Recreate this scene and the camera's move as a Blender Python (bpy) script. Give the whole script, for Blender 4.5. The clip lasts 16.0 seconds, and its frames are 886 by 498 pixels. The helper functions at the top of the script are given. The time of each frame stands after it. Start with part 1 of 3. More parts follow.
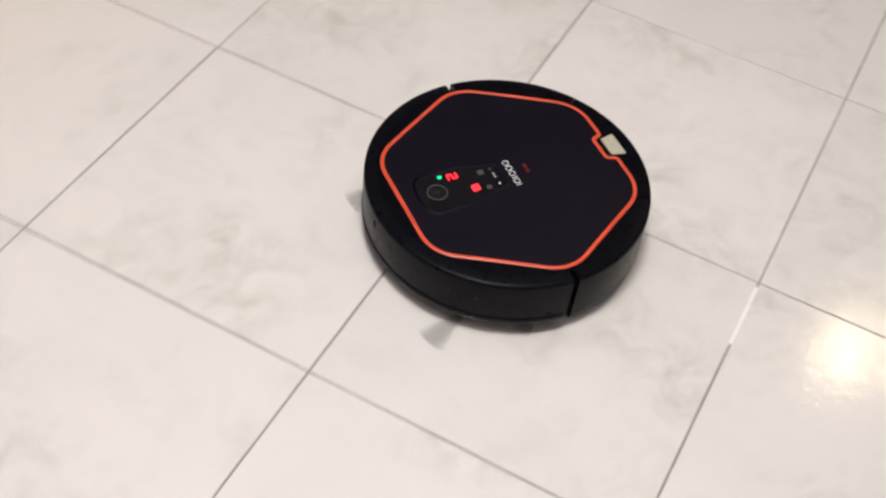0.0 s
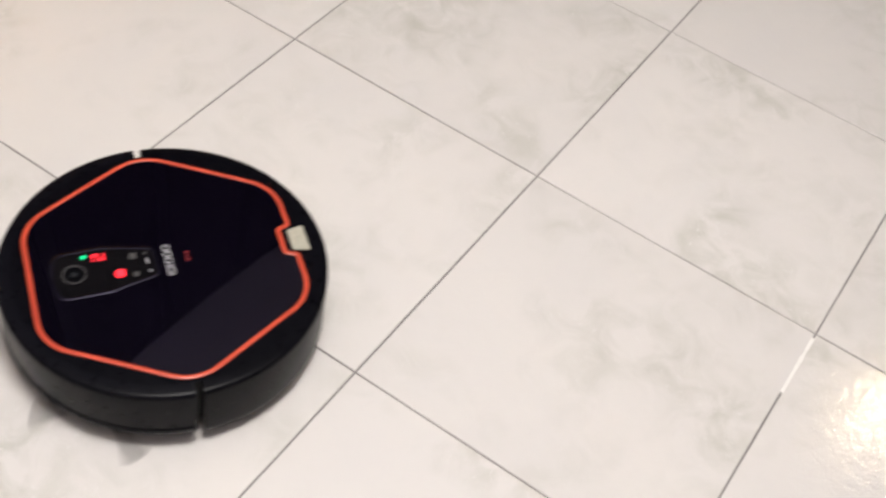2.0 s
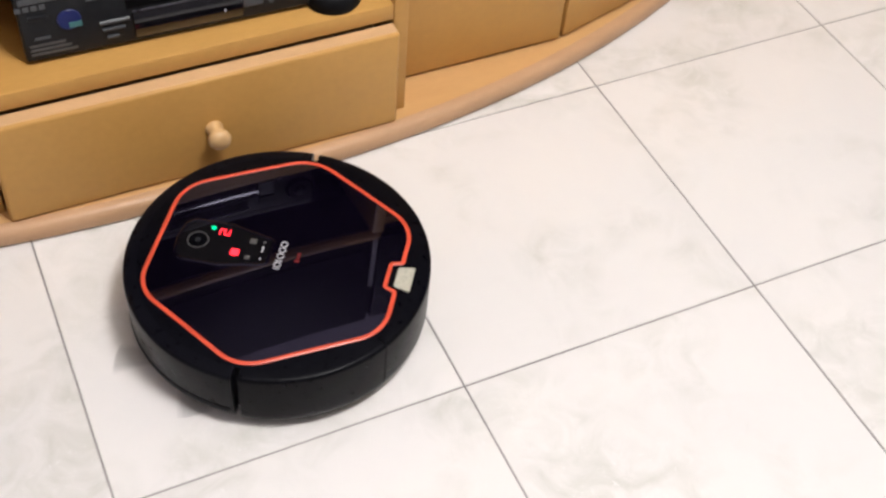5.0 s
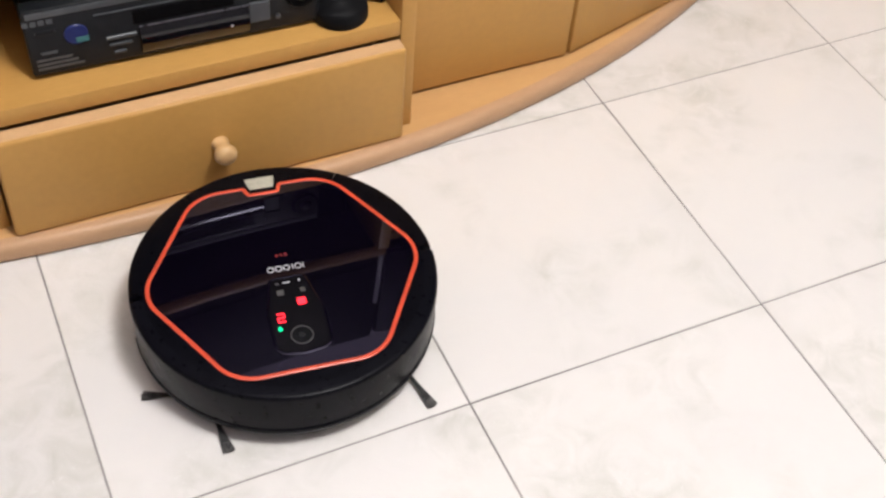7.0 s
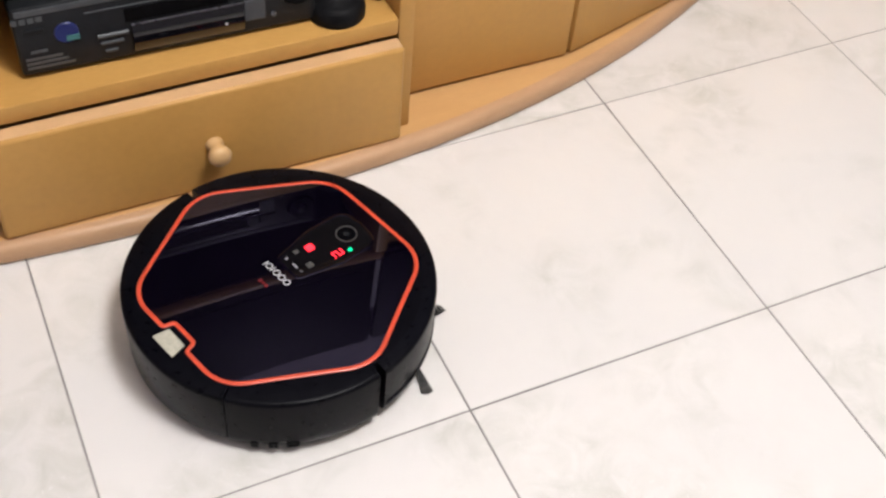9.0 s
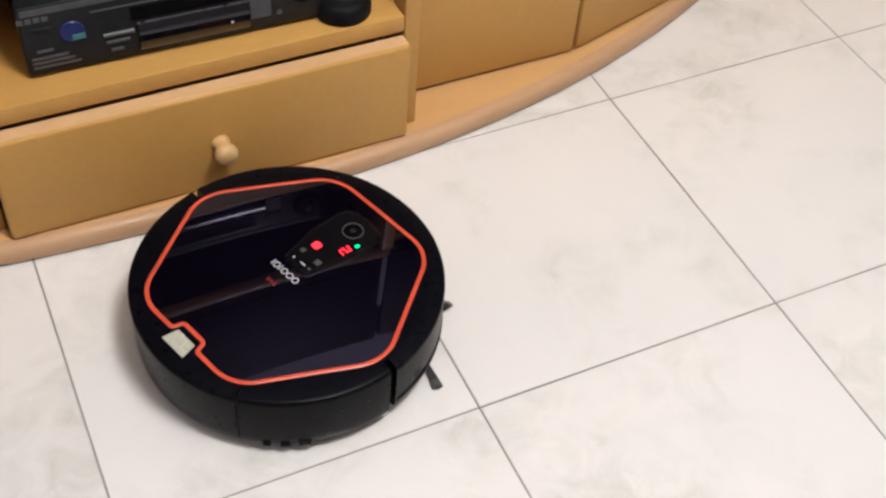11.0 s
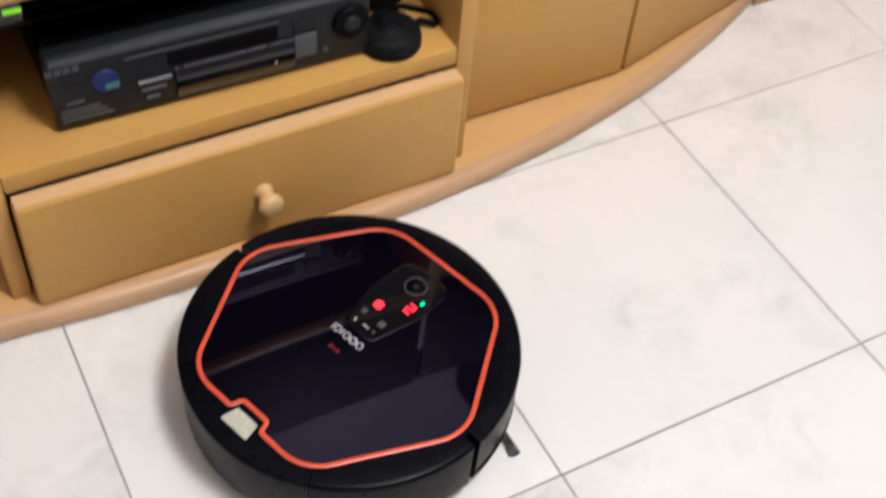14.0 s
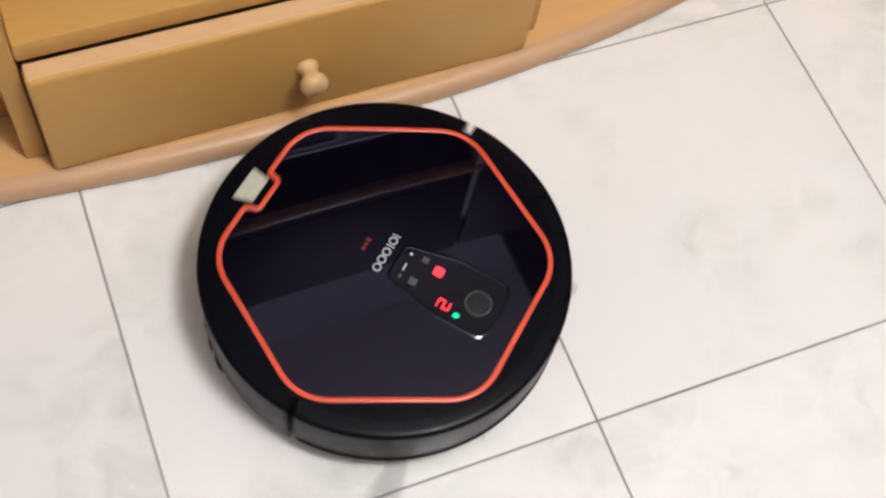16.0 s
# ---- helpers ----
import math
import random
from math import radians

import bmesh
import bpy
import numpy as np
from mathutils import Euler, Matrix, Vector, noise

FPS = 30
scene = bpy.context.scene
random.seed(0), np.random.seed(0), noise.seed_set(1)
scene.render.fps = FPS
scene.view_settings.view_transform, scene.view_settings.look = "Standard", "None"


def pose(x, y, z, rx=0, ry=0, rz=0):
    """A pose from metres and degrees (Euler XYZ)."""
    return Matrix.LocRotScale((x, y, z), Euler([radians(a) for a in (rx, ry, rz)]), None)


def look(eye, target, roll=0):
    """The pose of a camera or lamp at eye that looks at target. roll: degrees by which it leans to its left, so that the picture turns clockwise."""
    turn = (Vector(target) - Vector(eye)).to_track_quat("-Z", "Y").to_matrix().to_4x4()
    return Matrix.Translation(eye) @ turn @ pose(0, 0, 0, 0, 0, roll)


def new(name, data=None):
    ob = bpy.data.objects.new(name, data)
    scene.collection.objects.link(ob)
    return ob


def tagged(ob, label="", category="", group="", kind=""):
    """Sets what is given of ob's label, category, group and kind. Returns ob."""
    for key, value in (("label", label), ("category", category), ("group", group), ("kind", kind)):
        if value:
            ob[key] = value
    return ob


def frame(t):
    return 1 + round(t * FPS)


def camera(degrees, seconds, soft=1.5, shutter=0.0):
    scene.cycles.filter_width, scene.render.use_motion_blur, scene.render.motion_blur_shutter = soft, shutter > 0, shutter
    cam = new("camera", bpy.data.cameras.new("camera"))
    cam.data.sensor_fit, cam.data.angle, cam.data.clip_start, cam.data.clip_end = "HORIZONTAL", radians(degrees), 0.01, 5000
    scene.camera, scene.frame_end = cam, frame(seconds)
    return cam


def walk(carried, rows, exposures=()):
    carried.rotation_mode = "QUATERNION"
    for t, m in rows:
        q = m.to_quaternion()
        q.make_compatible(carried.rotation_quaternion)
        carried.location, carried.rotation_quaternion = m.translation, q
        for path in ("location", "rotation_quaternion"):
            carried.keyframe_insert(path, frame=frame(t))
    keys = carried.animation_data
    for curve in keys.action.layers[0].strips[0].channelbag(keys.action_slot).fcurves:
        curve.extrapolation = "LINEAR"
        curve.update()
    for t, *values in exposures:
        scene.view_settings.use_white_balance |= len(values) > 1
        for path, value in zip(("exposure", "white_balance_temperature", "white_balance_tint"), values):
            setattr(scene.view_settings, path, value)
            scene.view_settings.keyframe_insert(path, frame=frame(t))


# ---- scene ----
cam = camera(39.9, 16.0, 2.5, 0.7)
PATH = [
    (0, (-0.669, -0.416, 1.128), (0.545, 0.083, -0.380), 7.5),
    (0.5, (-0.733, -0.421, 1.176), (0.434, 0.131, -0.351), 9.0),
    (1, (-0.704, -0.405, 1.137), (0.473, 0.157, -0.379), 9.4),
    (1.5, (-0.686, -0.396, 1.119), (0.504, 0.166, -0.388), 10.5),
    (2, (-0.682, -0.385, 1.112), (0.524, 0.167, -0.385), 12.1),
    (2.5, (-0.724, -0.366, 1.168), (0.456, 0.216, -0.339), 12.1),
    (3, (-0.743, -0.286, 1.141), (0.178, 0.584, -0.407), 6.2),
    (3.5, (-0.795, -0.322, 1.121), (-0.082, 0.782, -0.387), 1.3),
    (4, (-0.823, -0.305, 1.137), (-0.19, 0.847, -0.37), 3.9),
    (4.5, (-0.824, -0.296, 1.139), (-0.191, 0.86, -0.365), 5.1),
    (5, (-0.823, -0.288, 1.141), (-0.184, 0.874, -0.356), 5.4),
    (7.5, (-0.823, -0.281, 1.135), (-0.182, 0.903, -0.344), 5.4),
    (8, (-0.822, -0.265, 1.119), (-0.174, 0.918, -0.358), 5.6),
    (8.5, (-0.818, -0.264, 1.114), (-0.169, 0.92, -0.362), 5.6),
    (11, (-0.823, -0.259, 1.111), (-0.178, 0.923, -0.368), 5.1),
    (11.5, (-0.825, -0.259, 1.106), (-0.19, 0.93, -0.372), 4.6),
    (12, (-0.825, -0.247, 1.109), (-0.204, 0.938, -0.377), 4.1),
    (12.5, (-0.818, -0.231, 1.119), (-0.2, 0.995, -0.335), 3.5),
    (13, (-0.833, -0.198, 1.111), (-0.177, 1.042, -0.314), 3.7),
    (13.5, (-0.857, -0.168, 1.102), (-0.165, 1.051, -0.325), 4.1),
    (14, (-0.873, -0.089, 1.078), (-0.173, 1.038, -0.419), 5.7),
    (14.5, (-0.782, 0.023, 1.11), (-0.255, 0.978, -0.566), 7.6),
    (15, (-0.756, 0.088, 1.099), (-0.268, 0.98, -0.623), 10.1),
    (15.5, (-0.764, 0.124, 1.087), (-0.281, 0.952, -0.668), 11.1),
    (16, (-0.776, 0.131, 1.093), (-0.288, 0.921, -0.679), 12.0),
]
EXPOSURES = [
    (0, -0.22, 6580, 9), (2, -0.17, 6600, 9), (3, -0.27, 6640, 9), (3.5, -0.17, 6580, 9), (4, -0.01, 6420, 9), (4.5, 0.10, 6400, 9), (8.7, 0.09, 6430, 9),
    (10.8, -0.02, 6430, 8), (12, -0.08, 6430, 8), (12.5, -0.05, 6370, 8), (13, 0.13, 6200, 7), (13.5, 0.28, 6190, 7), (14, 0.07, 6250, 7), (14.5, -0.05, 6340, 7),
    (15, 0.01, 6360, 7), (16, -0.01, 6360, 7),
]
walk(cam, [(t, look(e, g, r)) for t, e, g, r in PATH], EXPOSURES)

# ---- light: a warm pendant across the room, a flush ceiling lamp, a small sconce over the cabinet ----
world = bpy.data.worlds.new("world")
scene.world = world
world.use_nodes = True
world.node_tree.nodes["Background"].inputs[0].default_value = (0.9, 0.85, 0.8, 1)
world.node_tree.nodes["Background"].inputs[1].default_value = 0.02

PENDANT = (2.27, -0.73, 2.10)
CEILING_LAMP = (-0.20, -0.12, 2.20)


def lamp(name, kind, energy, colour, m, size):
    d = bpy.data.lights.new(name, kind)
    d.energy, d.color = energy, colour
    if kind == "POINT":
        d.shadow_soft_size = size
    else:
        d.shape, d.size = "DISK", size
    ob = new(name, d)
    ob.matrix_world = m
    return ob


lamp("pendant_light", "POINT", 9, (1.0, 0.78, 0.50), pose(*PENDANT), 0.085)
lamp("ceiling_light", "POINT", 126, (1.0, 0.965, 0.955), pose(*CEILING_LAMP), 0.21)


# ---- materials ----
def ramp_mat(name, c1, c2, scale=8.0, rough=(0.4, 0.5), bump=0.0, bump_scale=60.0, stretch=(1, 1, 1), metal=0.0,
             detail=5.0, fine=0.0, fine_scale=120.0, coat=0.0, vary=0.0, distort=0.0, spec=0.5, lo=0.3, hi=0.7):
    m = bpy.data.materials.new(name)
    m.use_nodes = True
    nt = m.node_tree
    n, l = nt.nodes, nt.links
    b = n["Principled BSDF"]
    b.inputs["Metallic"].default_value = metal
    b.inputs["Coat Weight"].default_value = coat
    b.inputs["Coat Roughness"].default_value = 0.04
    b.inputs["Specular IOR Level"].default_value = spec
    tc = n.new("ShaderNodeTexCoord")
    mp = n.new("ShaderNodeMapping")
    mp.inputs["Scale"].default_value = stretch
    l.new(tc.outputs["Object"], mp.inputs["Vector"])
    vec = mp.outputs["Vector"]
    info = n.new("ShaderNodeObjectInfo")
    if vary:
        mul = n.new("ShaderNodeMath")
        mul.operation = "MULTIPLY"
        mul.inputs[1].default_value = 37.0
        l.new(info.outputs["Random"], mul.inputs[0])
        add = n.new("ShaderNodeVectorMath")
        add.operation = "ADD"
        l.new(vec, add.inputs[0])
        l.new(mul.outputs[0], add.inputs[1])
        vec = add.outputs[0]
    t1 = n.new("ShaderNodeTexNoise")
    t1.inputs["Scale"].default_value, t1.inputs["Detail"].default_value = scale, detail
    t1.inputs["Roughness"].default_value, t1.inputs["Distortion"].default_value = 0.6, distort
    l.new(vec, t1.inputs["Vector"])
    r = n.new("ShaderNodeValToRGB")
    r.color_ramp.elements[0].position, r.color_ramp.elements[0].color = lo, (*c1, 1)
    r.color_ramp.elements[1].position, r.color_ramp.elements[1].color = hi, (*c2, 1)
    l.new(t1.outputs["Fac"], r.inputs["Fac"])
    colour = r.outputs["Color"]
    t2 = n.new("ShaderNodeTexNoise")
    t2.inputs["Scale"].default_value, t2.inputs["Detail"].default_value = fine_scale, 4.0
    l.new(vec, t2.inputs["Vector"])
    if fine:
        hsv = n.new("ShaderNodeHueSaturation")
        mr = n.new("ShaderNodeMapRange")
        mr.inputs["From Min"].default_value, mr.inputs["From Max"].default_value = 0.3, 0.7
        mr.inputs["To Min"].default_value, mr.inputs["To Max"].default_value = 1 - fine, 1 + fine
        l.new(t2.outputs["Fac"], mr.inputs["Value"])
        l.new(mr.outputs[0], hsv.inputs["Value"])
        l.new(colour, hsv.inputs["Color"])
        colour = hsv.outputs["Color"]
    if vary:
        h2 = n.new("ShaderNodeHueSaturation")
        mr3 = n.new("ShaderNodeMapRange")
        mr3.inputs["To Min"].default_value, mr3.inputs["To Max"].default_value = 1 - vary, 1 + vary
        l.new(info.outputs["Random"], mr3.inputs["Value"])
        l.new(mr3.outputs[0], h2.inputs["Value"])
        l.new(colour, h2.inputs["Color"])
        colour = h2.outputs["Color"]
    l.new(colour, b.inputs["Base Color"])
    mr2 = n.new("ShaderNodeMapRange")
    mr2.inputs["From Min"].default_value, mr2.inputs["From Max"].default_value = 0.3, 0.7
    mr2.inputs["To Min"].default_value, mr2.inputs["To Max"].default_value = rough
    l.new(t2.outputs["Fac"], mr2.inputs["Value"])
    l.new(mr2.outputs[0], b.inputs["Roughness"])
    if bump:
        t3 = n.new("ShaderNodeTexNoise")
        t3.inputs["Scale"].default_value, t3.inputs["Detail"].default_value = bump_scale, 3.0
        l.new(vec, t3.inputs["Vector"])
        bp = n.new("ShaderNodeBump")
        bp.inputs["Strength"].default_value, bp.inputs["Distance"].default_value = bump, 0.002
        l.new(t3.outputs["Fac"], bp.inputs["Height"])
        l.new(bp.outputs["Normal"], b.inputs["Normal"])
    return m


def glow_mat(name, colour, strength):
    m = bpy.data.materials.new(name)
    m.use_nodes = True
    b = m.node_tree.nodes["Principled BSDF"]
    b.inputs["Base Color"].default_value = (*[c * 0.3 for c in colour], 1)
    b.inputs["Emission Color"].default_value = (*colour, 1)
    b.inputs["Emission Strength"].default_value = strength
    return m


def tile_mat():
    """Cream glazed tile: soft clouds, and grey-green mottling that gathers in patches."""
    m = bpy.data.materials.new("glazed_tile")
    m.use_nodes = True
    n, l = m.node_tree.nodes, m.node_tree.links
    b = n["Principled BSDF"]
    tc, info = n.new("ShaderNodeTexCoord"), n.new("ShaderNodeObjectInfo")
    mul = n.new("ShaderNodeMath")
    mul.operation = "MULTIPLY"
    mul.inputs[1].default_value = 53.0
    l.new(info.outputs["Random"], mul.inputs[0])
    add = n.new("ShaderNodeVectorMath")
    add.operation = "ADD"
    l.new(tc.outputs["Object"], add.inputs[0])
    l.new(mul.outputs[0], add.inputs[1])
    vec = add.outputs[0]

    def tex(scale, detail, distortion, lo, hi, rough=0.6):
        t = n.new("ShaderNodeTexNoise")
        t.inputs["Scale"].default_value, t.inputs["Detail"].default_value = scale, detail
        t.inputs["Distortion"].default_value, t.inputs["Roughness"].default_value = distortion, rough
        l.new(vec, t.inputs["Vector"])
        r = n.new("ShaderNodeMapRange")
        r.inputs["From Min"].default_value, r.inputs["From Max"].default_value = lo, hi
        l.new(t.outputs["Fac"], r.inputs["Value"])
        return r.outputs[0], t.outputs["Fac"]

    def mix(fac, a, c):
        x = n.new("ShaderNodeMix")
        x.data_type = "RGBA"
        l.new(fac, x.inputs["Factor"])
        for k, v in ((6, a), (7, c)):
            if isinstance(v, tuple):
                x.inputs[k].default_value = (*v, 1)
            else:
                l.new(v, x.inputs[k])
        return x.outputs[2]

    cloud, _ = tex(4.0, 5, 0.6, 0.35, 0.65)
    base = mix(cloud, (0.735, 0.715, 0.695), (0.765, 0.74, 0.71))
    where, _ = tex(4.6, 3, 0.3, 0.44, 0.66)
    mottle, _ = tex(19.0, 6, 0.9, 0.38, 0.68, 0.6)
    both = n.new("ShaderNodeMath")
    both.operation = "MULTIPLY"
    l.new(where, both.inputs[0])
    l.new(mottle, both.inputs[1])
    base = mix(both.outputs[0], base, (0.580, 0.574, 0.526))
    fleck, _ = tex(90.0, 4, 0.8, 0.62, 0.75)
    light = n.new("ShaderNodeMath")
    light.operation = "MULTIPLY"
    l.new(where, light.inputs[0])
    l.new(fleck, light.inputs[1])
    base = mix(light.outputs[0], base, (0.79, 0.78, 0.76))
    tint = n.new("ShaderNodeHueSaturation")
    r = n.new("ShaderNodeMapRange")
    r.inputs["To Min"].default_value, r.inputs["To Max"].default_value = 0.975, 1.02
    l.new(info.outputs["Random"], r.inputs["Value"])
    l.new(r.outputs[0], tint.inputs["Value"])
    l.new(base, tint.inputs["Color"])
    l.new(tint.outputs["Color"], b.inputs["Base Color"])
    rg, _ = tex(30.0, 4, 0.0, 0.3, 0.7)
    r2 = n.new("ShaderNodeMapRange")
    r2.inputs["To Min"].default_value, r2.inputs["To Max"].default_value = 0.05, 0.13
    l.new(rg, r2.inputs["Value"])
    l.new(r2.outputs[0], b.inputs["Roughness"])
    _, relief = tex(75.0, 3, 0.5, 0.3, 0.7)
    bp = n.new("ShaderNodeBump")
    bp.inputs["Strength"].default_value, bp.inputs["Distance"].default_value = 0.16, 0.0025
    l.new(relief, bp.inputs["Height"])
    l.new(bp.outputs["Normal"], b.inputs["Normal"])
    return m


M_TILE = tile_mat()
M_GROUT = ramp_mat("grout", (0.15, 0.14, 0.138), (0.37, 0.355, 0.34), 3.5, (0.8, 0.9), 0.3, 300, fine=0.1, fine_scale=200)
M_GROUT_WHITE = ramp_mat("white_grout", (0.84, 0.83, 0.80), (0.90, 0.89, 0.86), 60, (0.6, 0.8), 0.3, 300)
M_WALL = ramp_mat("painted_wall", (0.275, 0.255, 0.290), (0.305, 0.284, 0.320), 3, (0.7, 0.85), 0.15, 180, fine=0.02)
M_CEIL = ramp_mat("ceiling_paint", (0.74, 0.72, 0.70), (0.79, 0.77, 0.75), 3, (0.8, 0.9), 0.1, 150)
M_WOOD = ramp_mat("beech_laminate", (0.488, 0.266, 0.072), (0.536, 0.299, 0.086), 5, (0.36, 0.50), 0.04, 200,
                  stretch=(1.0, 4.0, 1.0), fine=0.035, fine_scale=90, spec=0.28)
M_WOOD_EDGE = ramp_mat("beech_edge", (0.575, 0.335, 0.135), (0.615, 0.365, 0.155), 8, (0.3, 0.42), 0.05, 220,
                       stretch=(0.8, 3, 3), fine=0.02, fine_scale=90, spec=0.4)
M_NOSE = ramp_mat("beech_nosing", (0.47, 0.285, 0.155), (0.52, 0.32, 0.18), 8, (0.34, 0.46), 0.05, 220,
                  stretch=(0.8, 3, 3), fine=0.03, fine_scale=90, spec=0.4)
M_BAND = ramp_mat("beech_edge_band", (0.58, 0.365, 0.185), (0.63, 0.40, 0.21), 8, (0.34, 0.46), 0.03, 220, fine=0.03)
# board colour taken almost to black: the cabinet's inner shade is in it
M_SHADE_BOARD = ramp_mat("shade_dark_board", (0.025, 0.015, 0.009), (0.04, 0.024, 0.014), 6, (0.6, 0.7))
M_WOOD_IN = ramp_mat("cabinet_inside", (0.26, 0.135, 0.045), (0.34, 0.185, 0.065), 6, (0.5, 0.6), stretch=(1, 5, 5), fine=0.04)
M_KNOB = ramp_mat("turned_beech", (0.53, 0.33, 0.145), (0.62, 0.40, 0.19), 40, (0.28, 0.4), 0.05, 300, fine=0.05)
M_SHELL = ramp_mat("satin_black_plastic", (0.0019, 0.0019, 0.0036), (0.0030, 0.0030, 0.0050), 30, (0.26, 0.36), 0.0, fine=0.1, spec=0.07)
M_BUMPER = ramp_mat("matt_black_plastic", (0.0026, 0.0026, 0.0048), (0.0042, 0.0042, 0.0068), 40, (0.26, 0.36), 0.0, fine=0.1, spec=0.08)
M_GLOSS = ramp_mat("gloss_black_lid", (0.0016, 0.0010, 0.0036), (0.0024, 0.0015, 0.0050), 20, (0.02, 0.05), 0.0, spec=0.60)
M_WINDOW = ramp_mat("display_window", (0.004, 0.004, 0.005), (0.007, 0.006, 0.007), 40, (0.02, 0.04), spec=0.32)
for glass in (M_GLOSS, M_WINDOW):
    glass.node_tree.nodes["Principled BSDF"].inputs["Specular Tint"].default_value = (0.74, 0.70, 1.0, 1)
M_TRIM = ramp_mat("orange_red_trim", (0.60, 0.070, 0.032), (0.68, 0.085, 0.040), 40, (0.30, 0.4), fine=0.05)
M_TAPE = ramp_mat("cream_tape", (0.38, 0.37, 0.29), (0.52, 0.50, 0.41), 260, (0.5, 0.7), 0.25, 400, fine=0.08)
M_BRISTLE = ramp_mat("black_bristle", (0.008, 0.008, 0.009), (0.02, 0.02, 0.02), 300, (0.6, 0.8), 0.4, 900)
M_RUBBER = ramp_mat("rubber", (0.02, 0.02, 0.02), (0.035, 0.035, 0.035), 80, (0.7, 0.85))
M_INK = ramp_mat("pale_print", (0.52, 0.52, 0.55), (0.60, 0.60, 0.62), 80, (0.4, 0.5))
M_GREY_INK = ramp_mat("grey_print", (0.06, 0.06, 0.06), (0.085, 0.08, 0.08), 80, (0.4, 0.5))
M_RED_INK = ramp_mat("dark_red_print", (0.16, 0.012, 0.014), (0.20, 0.016, 0.018), 80, (0.3, 0.4))
M_RED_GLOW = glow_mat("red_light", (1.0, 0.02, 0.035), 3.0)
M_GREEN_GLOW = glow_mat("green_light", (0.0, 0.85, 0.32), 1.6)
M_LENS = ramp_mat("lens_glass", (0.002, 0.002, 0.003), (0.004, 0.004, 0.006), 20, (0.02, 0.03), spec=0.7)
M_VCR = ramp_mat("recorder_grey", (0.0105, 0.0118, 0.0142), (0.0145, 0.0158, 0.0182), 30, (0.35, 0.5), 0.03, 600, fine=0.08, spec=0.2)
M_VCR_DARK = ramp_mat("recorder_black", (0.0018, 0.0018, 0.0024), (0.004, 0.004, 0.005), 30, (0.40, 0.52), spec=0.05)
M_VCR_LIGHT = ramp_mat("recorder_silver", (0.055, 0.06, 0.068), (0.075, 0.08, 0.088), 60, (0.3, 0.4))
M_BLUE = ramp_mat("blue_badge", (0.010, 0.018, 0.10), (0.014, 0.024, 0.13), 60, (0.3, 0.4))
M_TEAL = ramp_mat("teal_badge", (0.05, 0.16, 0.17), (0.06, 0.20, 0.20), 60, (0.4, 0.5))
M_LIME_GLOW = glow_mat("lime_light", (0.35, 1.0, 0.04), 0.6)
M_BLUE_GLOW = glow_mat("blue_light", (0.05, 0.05, 1.0), 1.5)
M_CRUMB = ramp_mat("crumb_red", (0.22, 0.05, 0.03), (0.30, 0.08, 0.05), 300, (0.7, 0.8))
M_TV = ramp_mat("television_black", (0.004, 0.004, 0.005), (0.008, 0.008, 0.009), 30, (0.5, 0.65), 0.03, 600, spec=0.1)
M_STRIP = ramp_mat("silver_plastic", (0.46, 0.46, 0.47), (0.54, 0.54, 0.55), 60, (0.4, 0.5))
M_SMOKE = ramp_mat("smoked_glass", (0.003, 0.003, 0.004), (0.005, 0.005, 0.006), 20, (0.25, 0.35), spec=0.12)
M_METAL = ramp_mat("brushed_metal", (0.45, 0.42, 0.38), (0.55, 0.52, 0.48), 60, (0.25, 0.35), metal=1.0)
M_CHROME = ramp_mat("dull_chrome", (0.14, 0.14, 0.16), (0.18, 0.18, 0.20), 60, (0.25, 0.35), metal=1.0)
M_SCONCE = glow_mat("sconce_glass", (1.0, 0.97, 0.92), 40.0)


# ---- mesh helpers ----
def part(name, bm, material, parent=None, label="", smooth=False):
    me = bpy.data.meshes.new(name)
    bmesh.ops.recalc_face_normals(bm, faces=bm.faces[:])
    bm.to_mesh(me)
    bm.free()
    me.materials.append(material)
    if smooth:
        me.polygons.foreach_set("use_smooth", [True] * len(me.polygons))
        me.set_sharp_from_angle(angle=radians(38))
    ob = new(name, me)
    if parent:
        ob.parent = parent
    if label:
        ob["label"] = label
    return ob


def thing(name, m, label, category, group="", kind=""):
    ob = new(name)
    ob.matrix_world = m
    ob.empty_display_size = 0.05
    return tagged(ob, label, category, group, kind)


def box(x0, x1, y0, y1, z0, z1, bevel=0.0, seg=2, bm=None):
    bm = bm or bmesh.new()
    r = bmesh.ops.create_cube(bm, size=1.0)
    vs = r["verts"]
    for v in vs:
        v.co = Vector(((x0 + x1) / 2 + v.co.x * (x1 - x0), (y0 + y1) / 2 + v.co.y * (y1 - y0), (z0 + z1) / 2 + v.co.z * (z1 - z0)))
    if bevel:
        es = list({e for v in vs for e in v.link_edges})
        bmesh.ops.bevel(bm, geom=es, offset=bevel, segments=seg, affect="EDGES", profile=0.5)
    return bm


